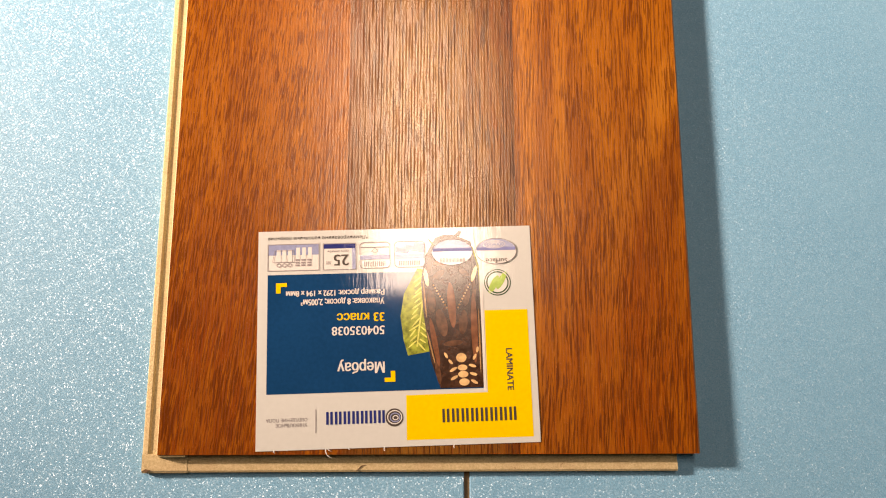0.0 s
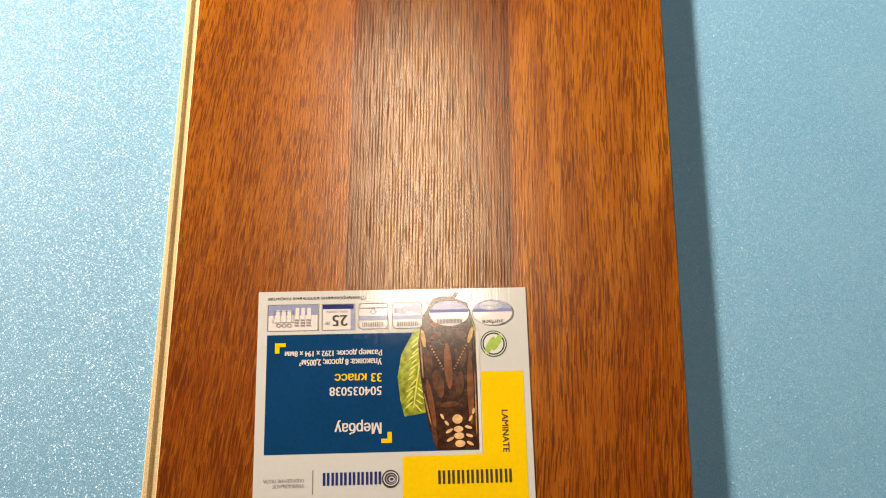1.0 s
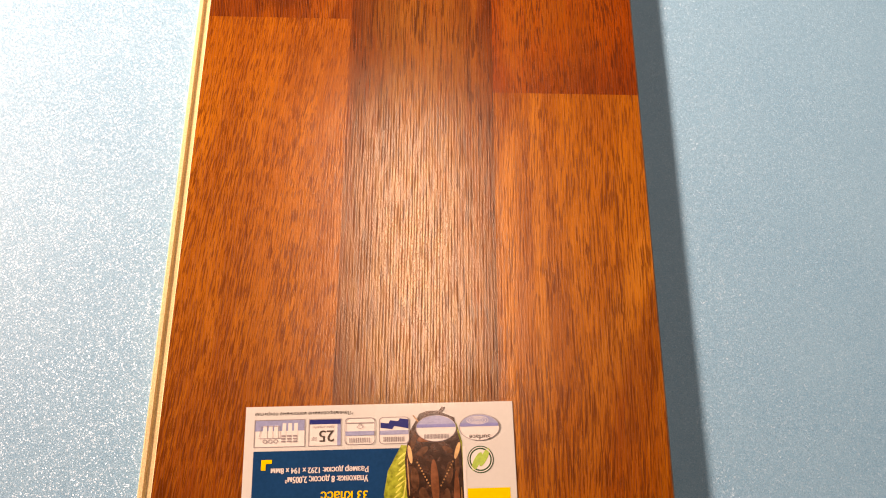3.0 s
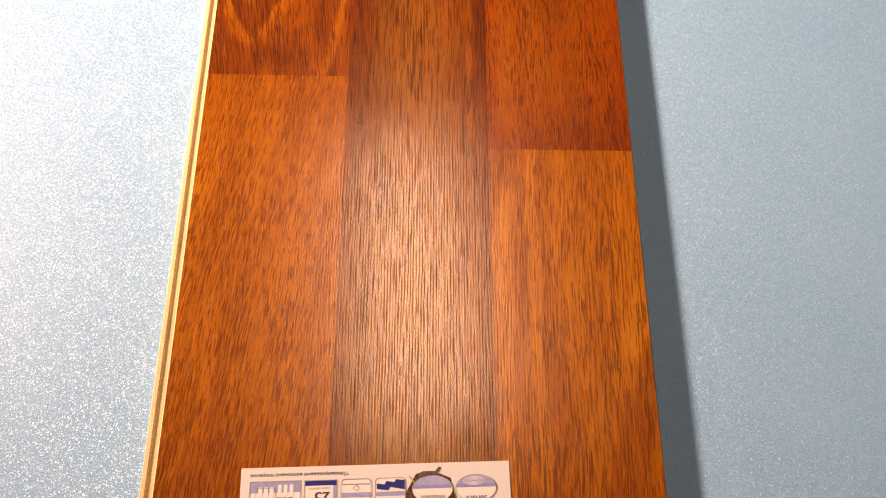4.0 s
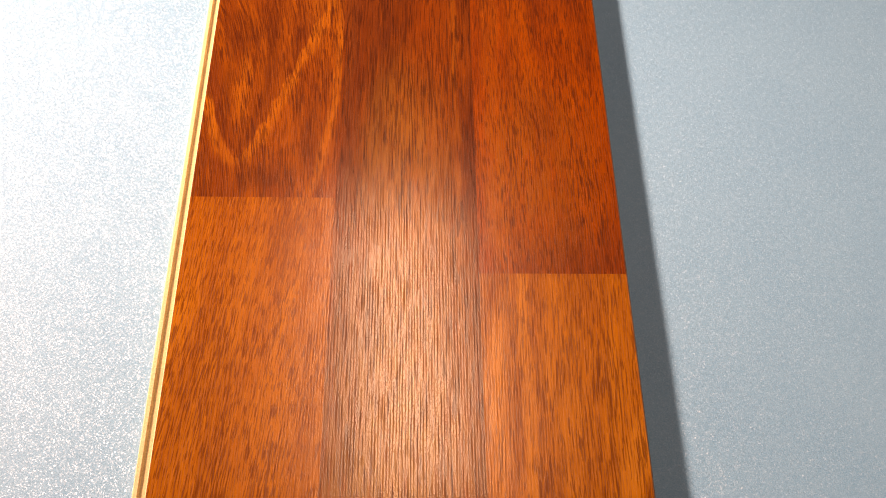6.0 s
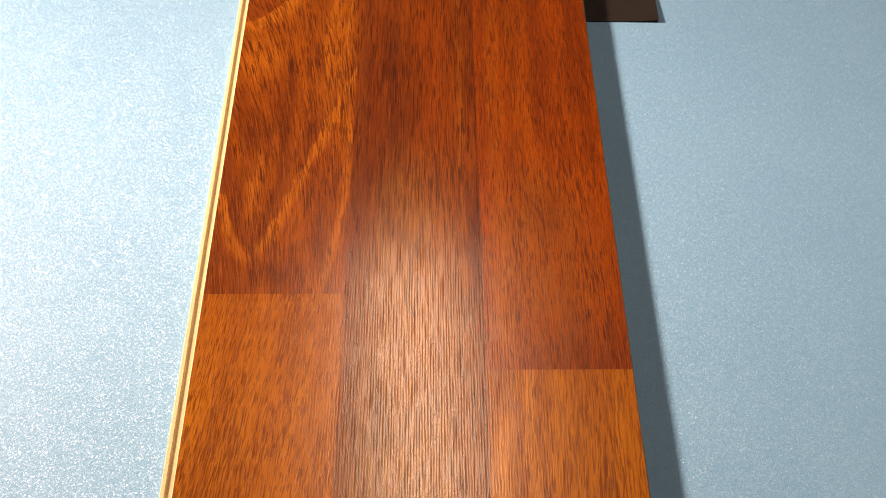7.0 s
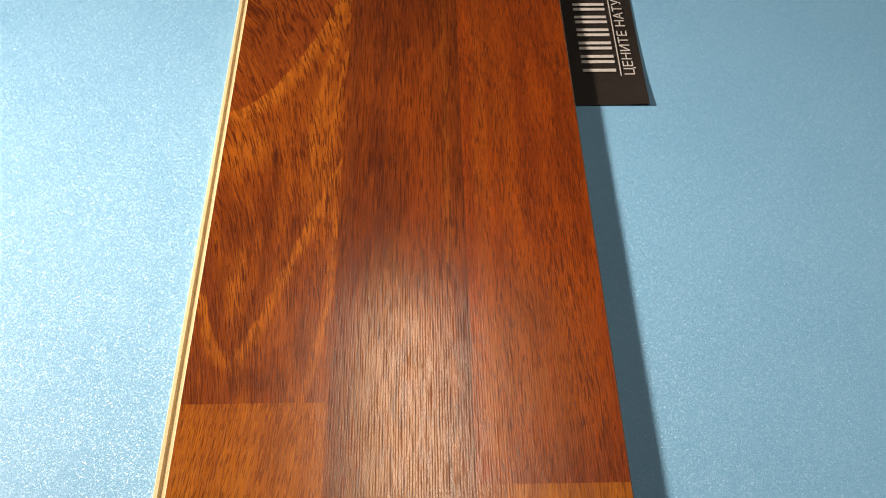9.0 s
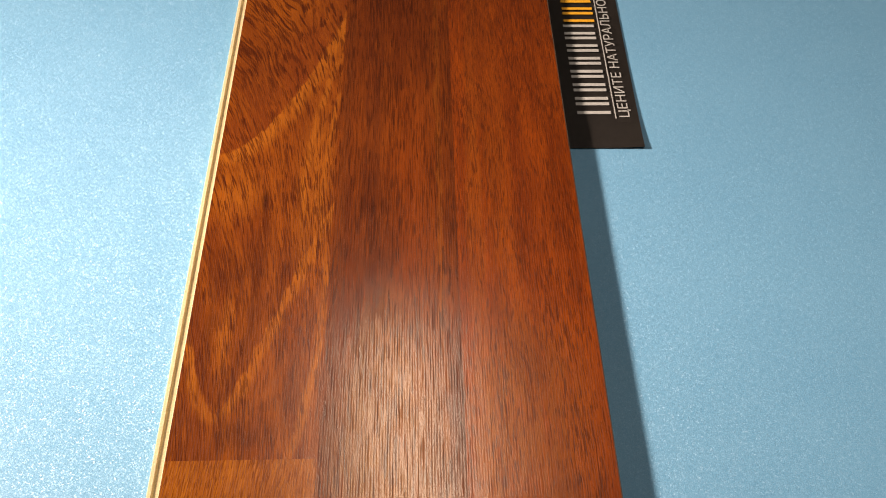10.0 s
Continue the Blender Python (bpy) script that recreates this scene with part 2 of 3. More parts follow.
mat_strip_c = wood("merbau_ribbed", (0.180, 0.037, 0.003), (0.095, 0.017, 0.002), (0.036, 0.006, 0.001), wander=0.002, seed=3.1, pore=0.65, tick=0.7, long=1.8, bands=(
    ("x", 0.42, 0.1325, 0.0, 0.0010, 0.0080, (0.050, 0.010, 0.003), 0.7),
    ("x", 0.45, 0.0845, 0.0, 0.0060, 0.0100, (0.065, 0.013, 0.004), 0.65),
    ("x", 0.36, 0.0710, 0.0, 0.0060, 0.0050, (0.10, 0.020, 0.005), 0.3),
    ("x", 0.40, 0.1205, 0.02, 0.0022, 0.0022, AMBER, 0.35),
    ("x", 0.10, 0.0680, 0.0, 0.0050, 0.0040, (0.09, 0.028, 0.008), 0.3),
), spots=(
    # tan put into the colour below the lamp's highlight, to lift and yellow it
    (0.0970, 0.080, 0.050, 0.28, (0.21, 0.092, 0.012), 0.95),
    (0.1040, 0.385, 0.018, 0.20, (0.185, 0.033, 0.002), 0.7),
    (0.0920, 0.375, 0.012, 0.05, UMBER, 0.4),
    # darker towards the far end
    (0.0980, 0.540, 0.060, 0.110, (0.075, 0.013, 0.002), 0.7),
    # second tan spot that carries the painted highlight tint further along
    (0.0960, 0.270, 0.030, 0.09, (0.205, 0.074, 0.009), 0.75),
))
mat_strip_d = wood("merbau_flowing", ORANGE, BROWN, (0.088, 0.019, 0.002), lean=-0.03, wander=0.003, seed=4.9, pore=0.7, tick=0.5, long=1.3, coarse=(0.8, 0.05, 0.15), bands=(
    ("x", 0.015, 0.158, 1.9, 0.010, 0.006, (0.37, 0.135, 0.014), 0.75),
    ("x", 0.015, 0.171, 1.9, 0.012, 0.005, (0.13, 0.030, 0.005), 0.55),
    ("x", 0.12, 0.1345, 0.2, 0.004, 0.004, (0.42, 0.15, 0.013), 0.7),
    ("x", 0.20, 0.1470, 0.0, 0.005, 0.003, (0.42, 0.15, 0.013), 0.6),
), spots=(
    (0.1330, 0.216, 0.0150, 0.034, (0.18, 0.044, 0.004), 1.0),
    (0.1780, 0.100, 0.012, 0.060, (0.16, 0.040, 0.006), 0.4),
    (0.1700, 0.015, 0.060, 0.105, (0.225, 0.049, 0.003), 0.85),
    (0.1750, 0.215, 0.034, 0.045, (0.23, 0.064, 0.005), 0.4),
))
mat_strip_e = wood("merbau_red", RED, DEEP, UMBER, lean=0.01, wander=0.004, seed=6.4, pore=0.55, tick=0.7, bands=(
    ("x", 0.30, 0.1380, 0.1, 0.006, 0.006, (0.235, 0.055, 0.004), 0.6),
    ("x", 0.45, 0.1520, 0.15, 0.010, 0.010, (0.225, 0.050, 0.003), 0.5),
), spots=(
    (0.1420, 0.260, 0.016, 0.060, (0.27, 0.080, 0.007), 0.6),
    (0.1750, 0.228, 0.026, 0.022, (0.09, 0.018, 0.004), 0.55),
    (0.1600, 0.275, 0.040, 0.075, (0.20, 0.054, 0.004), 0.65),
    (0.1620, 0.300, 0.012, 0.022, (0.10, 0.020, 0.004), 0.4),
    (0.1700, 0.400, 0.024, 0.060, (0.11, 0.020, 0.004), 0.4),
    # darker and duller red towards the far end
    (0.1650, 0.540, 0.060, 0.110, (0.12, 0.020, 0.002), 0.75),
))


# ---- mesh helpers ----
def part(name, bm, material, parent=None, label=""):
    """One bmesh as one mesh object under a thing or a part."""
    bmesh.ops.recalc_face_normals(bm, faces=bm.faces)
    me = bpy.data.meshes.new(name)
    bm.to_mesh(me)
    bm.free()
    me.materials.append(material)
    ob = new(name, me)
    ob.parent = parent
    return tagged(ob, label)


def box(lo, hi, bevel=0.0, bm=None):
    bm = bm or bmesh.new()
    made = bmesh.ops.create_cube(bm, size=1.0)["verts"]
    for v in made:
        v.co = Vector([l + (c + 0.5) * (h - l) for l, h, c in zip(lo, hi, v.co)])
    if bevel:
        bmesh.ops.bevel(bm, geom=list({e for v in made for e in v.link_edges}), offset=bevel, segments=2, affect="EDGES", profile=0.5)
    return bm


def prism(points, a, b, axis="z", bm=None):
    """A closed outline drawn out from a to b along an axis. Outline: (x, y) for z, (x, z) for y, (y, z) for x."""
    bm = bm or bmesh.new()
    at = {"z": lambda p, s: (p[0], p[1], s), "y": lambda p, s: (p[0], s, p[1]), "x": lambda p, s: (s, p[0], p[1])}[axis]
    low, high = [bm.verts.new(at(p, a)) for p in points], [bm.verts.new(at(p, b)) for p in points]
    bm.faces.new(low), bm.faces.new(high)
    for i in range(len(points)):
        j = (i + 1) % len(points)
        bm.faces.new((low[i], low[j], high[j], high[i]))
    return bm


def lathe(profile, steps=32, bm=None):
    bm = bm or bmesh.new()
    rings = [[bm.verts.new((r * math.cos(6.28319 * i / steps), r * math.sin(6.28319 * i / steps), z)) for i in range(steps)] for r, z in profile]
    for p, q in zip(rings, rings[1:]):
        for i in range(steps):
            j = (i + 1) % steps
            bm.faces.new((p[i], p[j], q[j], q[i]))
    return bm


def ellipse(cx, cy, rx, ry, steps=40, turn=0.0):
    c, s = math.cos(turn), math.sin(turn)
    pts = [(rx * math.cos(6.28319 * i / steps), ry * math.sin(6.28319 * i / steps)) for i in range(steps)]
    return [(cx + c * u - s * v, cy + s * u + c * v) for u, v in pts]


def words(name, text, rect, z, material, parent, quarter=False, label="", bold=0.0):
    """Flat lettering that fills the rectangle (x0, y0, x1, y1); quarter: it runs upwards instead of to the right."""
    curve = bpy.data.curves.new(name, "FONT")
    curve.body, curve.extrude, curve.resolution_u = text, 0.0, 3
    tmp = bpy.data.objects.new(name, curve)
    scene.collection.objects.link(tmp)
    bpy.context.view_layer.update()
    me = bpy.data.meshes.new_from_object(tmp.evaluated_get(bpy.context.evaluated_depsgraph_get()))
    bpy.data.objects.remove(tmp), bpy.data.curves.remove(curve)
    co = np.array([v.co for v in me.vertices])
    lo, hi = co.min(0), co.max(0)
    x0, y0, x1, y1 = rect
    for v in me.vertices:
        u, w = (v.co.x - lo[0]) / (hi[0] - lo[0]), (v.co.y - lo[1]) / (hi[1] - lo[1])
        v.co = (x1 - w * (x1 - x0), y0 + u * (y1 - y0), z) if quarter else (x0 + u * (x1 - x0), y0 + w * (y1 - y0), z)
    if bold:
        bm = bmesh.new()
        for k in (-1, 1):
            was = len(bm.verts)
            bm.from_mesh(me)
            bm.verts.ensure_lookup_table()
            for v in bm.verts[was:]:
                v.co += Vector((k * bold * 0.00012 * (not quarter), k * bold * 0.00012 * quarter, 0.000012 * k))
        bm.to_mesh(me)
        bm.free()
    me.name = name
    me.materials.clear()
    me.materials.append(material)
    ob = new(name, me)
    ob.parent = parent
    return tagged(ob, label)


def bars(rect, count, z, material, parent, quarter=False, gap=0.22, slot=0.16):
    """A row of plain letter-sized marks, each a pair of upright strokes."""
    x0, y0, x1, y1 = rect
    along0, along1, across0, across1 = (y0, y1, x0, x1) if quarter else (x0, x1, y0, y1)
    step = (along1 - along0) / count
    for i in range(count):
        bm = bmesh.new()
        a = along0 + step * i + step * gap / 2
        w = step * (1 - gap)
        for p, q in ((a, a + w * (0.5 - slot / 2)), (a + w * (0.5 + slot / 2), a + w)):
            pts = [(across0, p), (across1, p), (across1, q), (across0, q)] if quarter else [(p, across0), (q, across0), (q, across1), (p, across1)]
            bm.faces.new([bm.verts.new((*pt, z)) for pt in pts])
        part("bar", bm, material, parent)


# ---- room ----
SEAM = 0.1108
floor = tagged(new("floor"), "blue glitter film panels butted along a seam", "floor", kind="structure")
part("panel", box((-2.2, -2.2, -0.012), (SEAM - 0.0014, 2.2, 0.0), 0.0004), mat_film, floor)
part("panel", box((SEAM + 0.0006, -2.2, -0.012), (2.2, 2.2, 0.0), 0.0004), mat_film, floor)
part("seam_filler", box((SEAM - 0.0014, -2.2, -0.0122), (SEAM + 0.0006, 2.2, -0.0008)), mat_gap, floor, "brown filler in the seam")
part("subfloor", box((-2.2, -2.2, -0.06), (2.2, 2.2, -0.0125)), mat_gap, floor, "brown board under the panels")
mat_wall = plain("wall_paint", (0.16, 0.155, 0.15), 0.8, 120, 0.06, 0.2)
mat_ceiling = plain("ceiling_paint", (0.25, 0.245, 0.24), 0.85, 120, 0.05)
for name, lo, hi in (("wall_west", (-2.3, -2.2, -0.06), (-2.2, 2.2, 2.5)), ("wall_east", (2.2, -2.2, -0.06), (2.3, 2.2, 2.5)),
                     ("wall_south", (-2.3, -2.3, -0.06), (2.3, -2.2, 2.5)), ("wall_north", (-2.3, 2.2, -0.06), (2.3, 2.3, 2.5))):
    tagged(part(name, box(lo, hi), mat_wall), "plain grey painted wall", "wall", kind="structure")
tagged(part("ceiling", box((-2.3, -2.3, 2.5), (2.3, 2.3, 2.6)), mat_ceiling), "plain light grey painted ceiling", "ceiling", kind="structure")

# ---- lamps' bodies ----
mat_metal = plain("grey_metal", (0.35, 0.35, 0.36), 0.4, 300, 0.1, metal=0.8)
panel = tagged(new("ceiling_light"), "long white ceiling light panel with metal frame", "ceiling light")
panel.matrix_world = pose(PANEL_AT[0], PANEL_AT[1], 2.5, 0, 0, PANEL_TURN)
hx, hy = PANEL_X / 2, PANEL_Y / 2
bm = bmesh.new()
for lo, hi in (((-hx - 0.02, -hy - 0.02, -0.07), (-hx, hy + 0.02, 0)), ((hx, -hy - 0.02, -0.07), (hx + 0.02, hy + 0.02, 0)),
               ((-hx, -hy - 0.02, -0.07), (hx, -hy, 0)), ((-hx, hy, -0.07), (hx, hy + 0.02, 0))):
    box(lo, hi, 0.0, bm)
part("frame", bm, mat_metal, panel)
mat_diffuser = plain("lit_diffuser", (0.8, 0.8, 0.78), 0.5, 200, 0.03)
mat_diffuser.node_tree.nodes["Principled BSDF"].inputs["Emission Color"].default_value = (1.0, 0.93, 0.77, 1)
mat_diffuser.node_tree.nodes["Principled BSDF"].inputs["Emission Strength"].default_value = 3.0
part("diffuser", box((-hx, -hy, -0.05), (hx, hy, -0.03)), mat_diffuser, panel, "glowing white diffuser")

lamp = tagged(new("work_lamp"), "small metal work lamp standing on the floor", "lamp")
lamp.matrix_world = pose(KEY_AT[0] - 0.09, KEY_AT[1] + 0.01, 0)
part("base", lathe([(0, 0), (0.09, 0), (0.09, 0.012), (0.02, 0.022), (0, 0.022)]), mat_metal, lamp)
part("stem", lathe([(0.008, 0.02), (0.008, 0.56)], 16), mat_metal, lamp)
bm = lathe([(0.0, 0.085), (0.03, 0.085), (0.045, 0.05), (0.07, -0.004), (0.073, -0.004), (0.048, 0.054), (0.033, 0.09), (0, 0.09)])
bmesh.ops.transform(bm, matrix=lamp.matrix_world.inverted() @ look(KEY_AT, KEY_AIM), verts=bm.verts)
part("shade", bm, mat_metal, lamp)

# ---- laminate board ----
TOP, WIDE, LONG = 0.008, 0.1948, 1.292
board = tagged(new("laminate_board"), "glossy reddish-brown three-strip merbau laminate floorboard lying on blue film", "floorboard")
MM = 0.001
core = [(0, 7.7), (-0.12, 7.5), (-0.70, 6.7), (-0.80, 5.6), (-1.0, 2.9), (-4.3, 2.8), (-4.6, 3.5), (-4.9, 3.7), (-6.5, 3.5), (-6.9, 3.0), (-7.0, 2.4),
        (-7.0, 0.5), (-6.6, 0), (187.4, 0), (187.8, 0.4), (187.8, 4.2), (190.8, 4.5), (194.6, 5.2), (194.8, 5.6), (194.8, 7.35), (194.2, 7.69)]
part("core", prism([(x * MM, z * MM) for x, z in core], 0.0, LONG, "y"), mat_hdf, board, "pale tan fibreboard core with click profile")
lip = [(0, 0), (0, 2.7), (-3.0, 2.6), (-3.4, 3.2), (-3.8, 3.4), (-5.8, 3.2), (-6.5, 2.7), (-6.6, 2.2), (-6.6, 0.5), (-6.2, 0)]
part("end_lip", prism([(y * MM, z * MM) for y, z in lip], 0.0095, 0.1878, "x"), mat_hdf, board, "tan fibreboard locking lip")
block = [(0, 0), (0, 3.5), (-0.5, 3.6), (-5.8, 3.4), (-6.7, 2.7), (-6.8, 2.2), (-6.8, 0.5), (-6.3, 0)]
part("lip_corner", prism([(y * MM, z * MM) for y, z in block], -0.0068, 0.0095, "x"), mat_hdf, board)
part("lip_corner", prism([(0, 0.0035), (0, 0.0074), (-0.0006, 0.0073), (-0.0014, 0.0036)], 0.0, 0.0095, "x"), mat_hdf, board)
mat_crack = plain("dark_crack", (0.10, 0.06, 0.03), 0.9, 400, 0.3)
part("crack", prism([(0.0700, -0.0062), (0.0703, -0.0062), (0.0722, -0.0046), (0.0738, -0.0041), (0.0736, -0.0039), (0.0718, -0.0043)], 0.0031, 0.00348), mat_crack, board)
part("crack", prism([(-0.0066, -0.0060), (-0.0050, -0.0064), (-0.0036, -0.0056), (-0.0054, -0.0052)], 0.0031, 0.0036), mat_crack, board)
S1, S2 = 0.0647, 0.1293
JOINT_L, JOINT_R = 0.2565, 0.2195
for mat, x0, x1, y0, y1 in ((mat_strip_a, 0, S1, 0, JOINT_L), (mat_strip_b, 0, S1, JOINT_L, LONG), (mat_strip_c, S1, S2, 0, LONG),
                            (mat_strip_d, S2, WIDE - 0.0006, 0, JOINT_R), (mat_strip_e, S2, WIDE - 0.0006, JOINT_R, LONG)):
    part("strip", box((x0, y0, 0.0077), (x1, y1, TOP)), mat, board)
mat_bevel = plain("pale_bevel", (0.30, 0.20, 0.13), 0.45, 500, 0.35)
part("edge_bevel", prism([(0.1942, 0.0077), (0.1942, 0.008), (0.1948, 0.0076), (0.1948, 0.00736)], 0.0, LONG, "y"), mat_bevel, board, "thin greyish bevelled edge")

# ---- product label ----
mat_paper = plain("white_label", (0.50, 0.54, 0.54), 0.07, 500, 0.02, spec=0.8, ribs=0.2)
mat_blue = plain("blue_print", (0.001, 0.041, 0.128), 0.07, 700, 0.12, spec=0.8, ribs=0.2)
mat_yellow = plain("yellow_print", (0.74, 0.51, 0.006), 0.07, 700, 0.05, spec=0.8, ribs=0.2)
mat_white = plain("white_print", (0.60, 0.61, 0.61), 0.07, 700, 0.03, spec=0.8, ribs=0.2)
mat_navy = plain("navy_print", (0.02, 0.03, 0.16), 0.07, 700, 0.1, spec=0.8, ribs=0.2)
mat_ink = plain("dark_ink", (0.035, 0.025, 0.02), 0.4, 700, 0.1)
mat_grey = plain("grey_ink", (0.20, 0.18, 0.20), 0.4, 700, 0.1)
mat_lilac = plain("lilac_print", (0.22, 0.265, 0.44), 0.16, 900, 0.12, spec=0.8, ribs=0.2)
mat_green = plain("green_print", (0.02, 0.08, 0.03), 0.07, 700, 0.1, spec=0.8, ribs=0.2)
mat_lime = plain("lime_print", (0.30, 0.48, 0.10), 0.07, 700, 0.15, spec=0.8, ribs=0.2)
mat_leaf = plain("leaf_print", (0.20, 0.25, 0.02), 0.16, 380, 0.75, spec=0.8, ribs=0.2)
mat_carving = plain("carved_wood_print", (0.036, 0.013, 0.005), 0.16, 420, 0.7, spec=0.8, ribs=0.2)
mat_ridge = plain("carved_ridge_print", (0.16, 0.055, 0.02), 0.16, 420, 0.4, spec=0.8, ribs=0.2)
mat_shell = plain("shell_print", (0.60, 0.40, 0.20), 0.07, 500, 0.25, spec=0.8, ribs=0.2)

mat_worn = plain("worn_wood_print", (0.085, 0.034, 0.014), 0.16, 520, 0.6, spec=0.8, ribs=0.2)
mat_bead = plain("bead_print", (0.33, 0.19, 0.08), 0.16, 500, 0.4, spec=0.8, ribs=0.2)

label = tagged(new("product_label"), "white, blue and yellow printed product label on the board", "label")
label.matrix_world = pose(0.08447, 0.04258, TOP, 0, 0, 181.758)


def flat(points, level, bm=None):
    """A printed shape: outline in millimetres, a few hundredths above the paper."""
    bm = bm or bmesh.new()
    bm.faces.new([bm.verts.new((x * MM, y * MM, 0.0003 + level * 0.00004)) for x, y in points])
    return bm


def rect(x0, y0, x1, y1):
    return [(x0, y0), (x1, y0), (x1, y1), (x0, y1)]


def rounded(x0, y0, x1, y1, r):
    pts = []
    for cx, cy, a0 in ((x1 - r, y1 - r, 0), (x0 + r, y1 - r, 90), (x0 + r, y0 + r, 180), (x1 - r, y0 + r, 270)):
        pts += [(cx + r * math.cos(radians(a0 + a)), cy + r * math.sin(radians(a0 + a))) for a in (0, 30, 60, 90)]
    return pts


def outline(points, thick, level):
    """A thin closed line round an outline."""
    cx, cy = sum(p[0] for p in points) / len(points), sum(p[1] for p in points) / len(points)
    wx, wy = max(abs(p[0] - cx) for p in points), max(abs(p[1] - cy) for p in points)
    bm = bmesh.new()
    z = 0.0003 + level * 0.00004
    outer = [bm.verts.new((x * MM, y * MM, z)) for x, y in points]
    inner = [bm.verts.new(((cx + (x - cx) * (1 - thick / wx)) * MM, (cy + (y - cy) * (1 - thick / wy)) * MM, z)) for x, y in points]
    for i in range(len(points)):
        j = (i + 1) % len(points)
        bm.faces.new((outer[i], outer[j], inner[j], inner[i]))
    return bm


def write(name, text, x0, y0, x1, y1, material, level=3, quarter=False, parent=None, bold=0.0):
    return words(name, text, (x0 * MM, y0 * MM, x1 * MM, y1 * MM), 0.0003 + level * 0.00004, material, parent or label, quarter, bold=bold)


part("paper", box((-0.0511, -0.03995, 0.00002), (0.0511, 0.03995, 0.0003), 0.00008), mat_paper, label)
blue = part("blue_panel", flat(rect(-31.2, -23.4, 47.5, 20.2), 1), mat_blue, label, "deep blue printed panel")
part("yellow_panel", flat([(-48.6, -8.2), (-32.6, -8.2), (-32.6, 21.7), (-2.9, 21.9), (-2.8, 37.7), (-48.6, 37.9)], 1), mat_yellow, label, "yellow L-shaped panel")
leaf = part("leaf_picture", flat([(-8, -24.5), (-2.9, -15.2), (-1.4, -6.8), (-2.4, 2), (-3.9, 7.7), (-12.5, 6.3), (-14, -6.5), (-15.7, -24)], 2), mat_leaf, label, "yellow-green leaf picture")
part("leaf_picture", flat([(-26, -35.2), (-29.2, -32), (-31.2, -25), (-31.2, -11), (-28, -14)], 2), mat_leaf, label, "yellow-green leaf picture")
mat_vein = plain("pale_leaf_print", (0.55, 0.56, 0.10), 0.16, 500, 0.3, spec=0.8, ribs=0.2)
for i in range(26):
    f = i / 25
    side = -1 if i % 2 else 1
    part("leaf_vein", flat(ellipse(-7.6 + side * random.uniform(1.2, 2.6) - 3.0 * (1 - f), -20.5 + 25.0 * f, random.uniform(1.3, 2.5), 0.3, 10, side * random.uniform(0.5, 0.9)), 2.3 + 0.01 * i), mat_vein, leaf)
part("leaf_rib", flat([(-11.6, -22.5), (-11.0, -22.5), (-7.0, 4.5), (-7.5, 4.6)], 2.7), mat_vein, leaf)
carving = part("carving_picture", flat([(-15.1, -36.0), (-18, -37.0), (-22, -37.0), (-28.3, -34.3), (-30.8, -23.0), (-31.2, -6.0), (-31.2, 19.8), (-15.5, 19.8),
                                        (-12.3, 10.0), (-10.0, -6.6), (-9.3, -19.3), (-11, -29)], 3), mat_carving, label, "dark brown carved wood picture")
part("stem_picture", flat([(-22.3, -36.8), (-24.0, -38.6), (-25.0, -38.2), (-23.9, -36.4)], 3), mat_carving, label)
part("ridge", flat(ellipse(-20.5, -10.5, 1.5, 8.5, 24, 0.05), 4), mat_ridge, carving)
part("ridge", flat(ellipse(-28.6, -2.0, 1.2, 13.0, 24), 4), mat_ridge, carving)
part("ridge", flat(ellipse(-13.8, 3.0, 1.0, 9.0, 24, 0.16), 4), mat_ridge, carving)
part("ridge", flat(ellipse(-18.5, -27.0, 4.5, 1.4, 24, 0.2), 4), mat_ridge, carving)
for cx, cy, rx, ry, a in ((-16.0, -22.0, 2.6, 1.2, 0.6), (-25.5, -22.5, 2.2, 1.0, -0.5), (-13.0, -12.0, 1.6, 4.2, 0.1), (-26.0, -14.0, 1.4, 4.0, -0.1),
                          (-16.6, -4.0, 2.0, 5.2, 0.2), (-24.6, -4.0, 1.6, 4.6, -0.1), (-20.6, 3.6, 3.6, 1.0, 0.1), (-14.8, 14.0, 0.9, 4.5, 0.12),
                          (-22.0, -33.4, 4.8, 1.3, -0.2), (-12.6, -25.6, 1.0, 3.2, -0.2), (-29.0, -17.0, 0.8, 4.4, 0.05)):
    part("worn_patch", flat(ellipse(cx, cy, rx, ry, 18, a), 3.6), mat_worn, carving)
for x0, y0, x1, y1 in ((-14.0, -18.0, -18.6, -9.5), (-27.4, -18.0, -22.8, -9.5)):
    for i in range(9):
        f = i / 8
        part("bead", flat(ellipse(x0 + (x1 - x0) * f, y0 + (y1 - y0) * f, 0.34, 0.34, 8), 4.6), mat_bead, carving)
for cx, cy, rx, ry, a in ((-10.6, -13.0, 0.28, 7.0, 0.06), (-12.4, 5.0, 0.28, 6.0, 0.22), (-30.4, 3.0, 0.25, 12.0, 0.0), (-14.5, -33.0, 3.4, 0.3, -0.9)):
    part("pale_rim", flat(ellipse(cx, cy, rx, ry, 18, a), 4.4), mat_bead, carving)
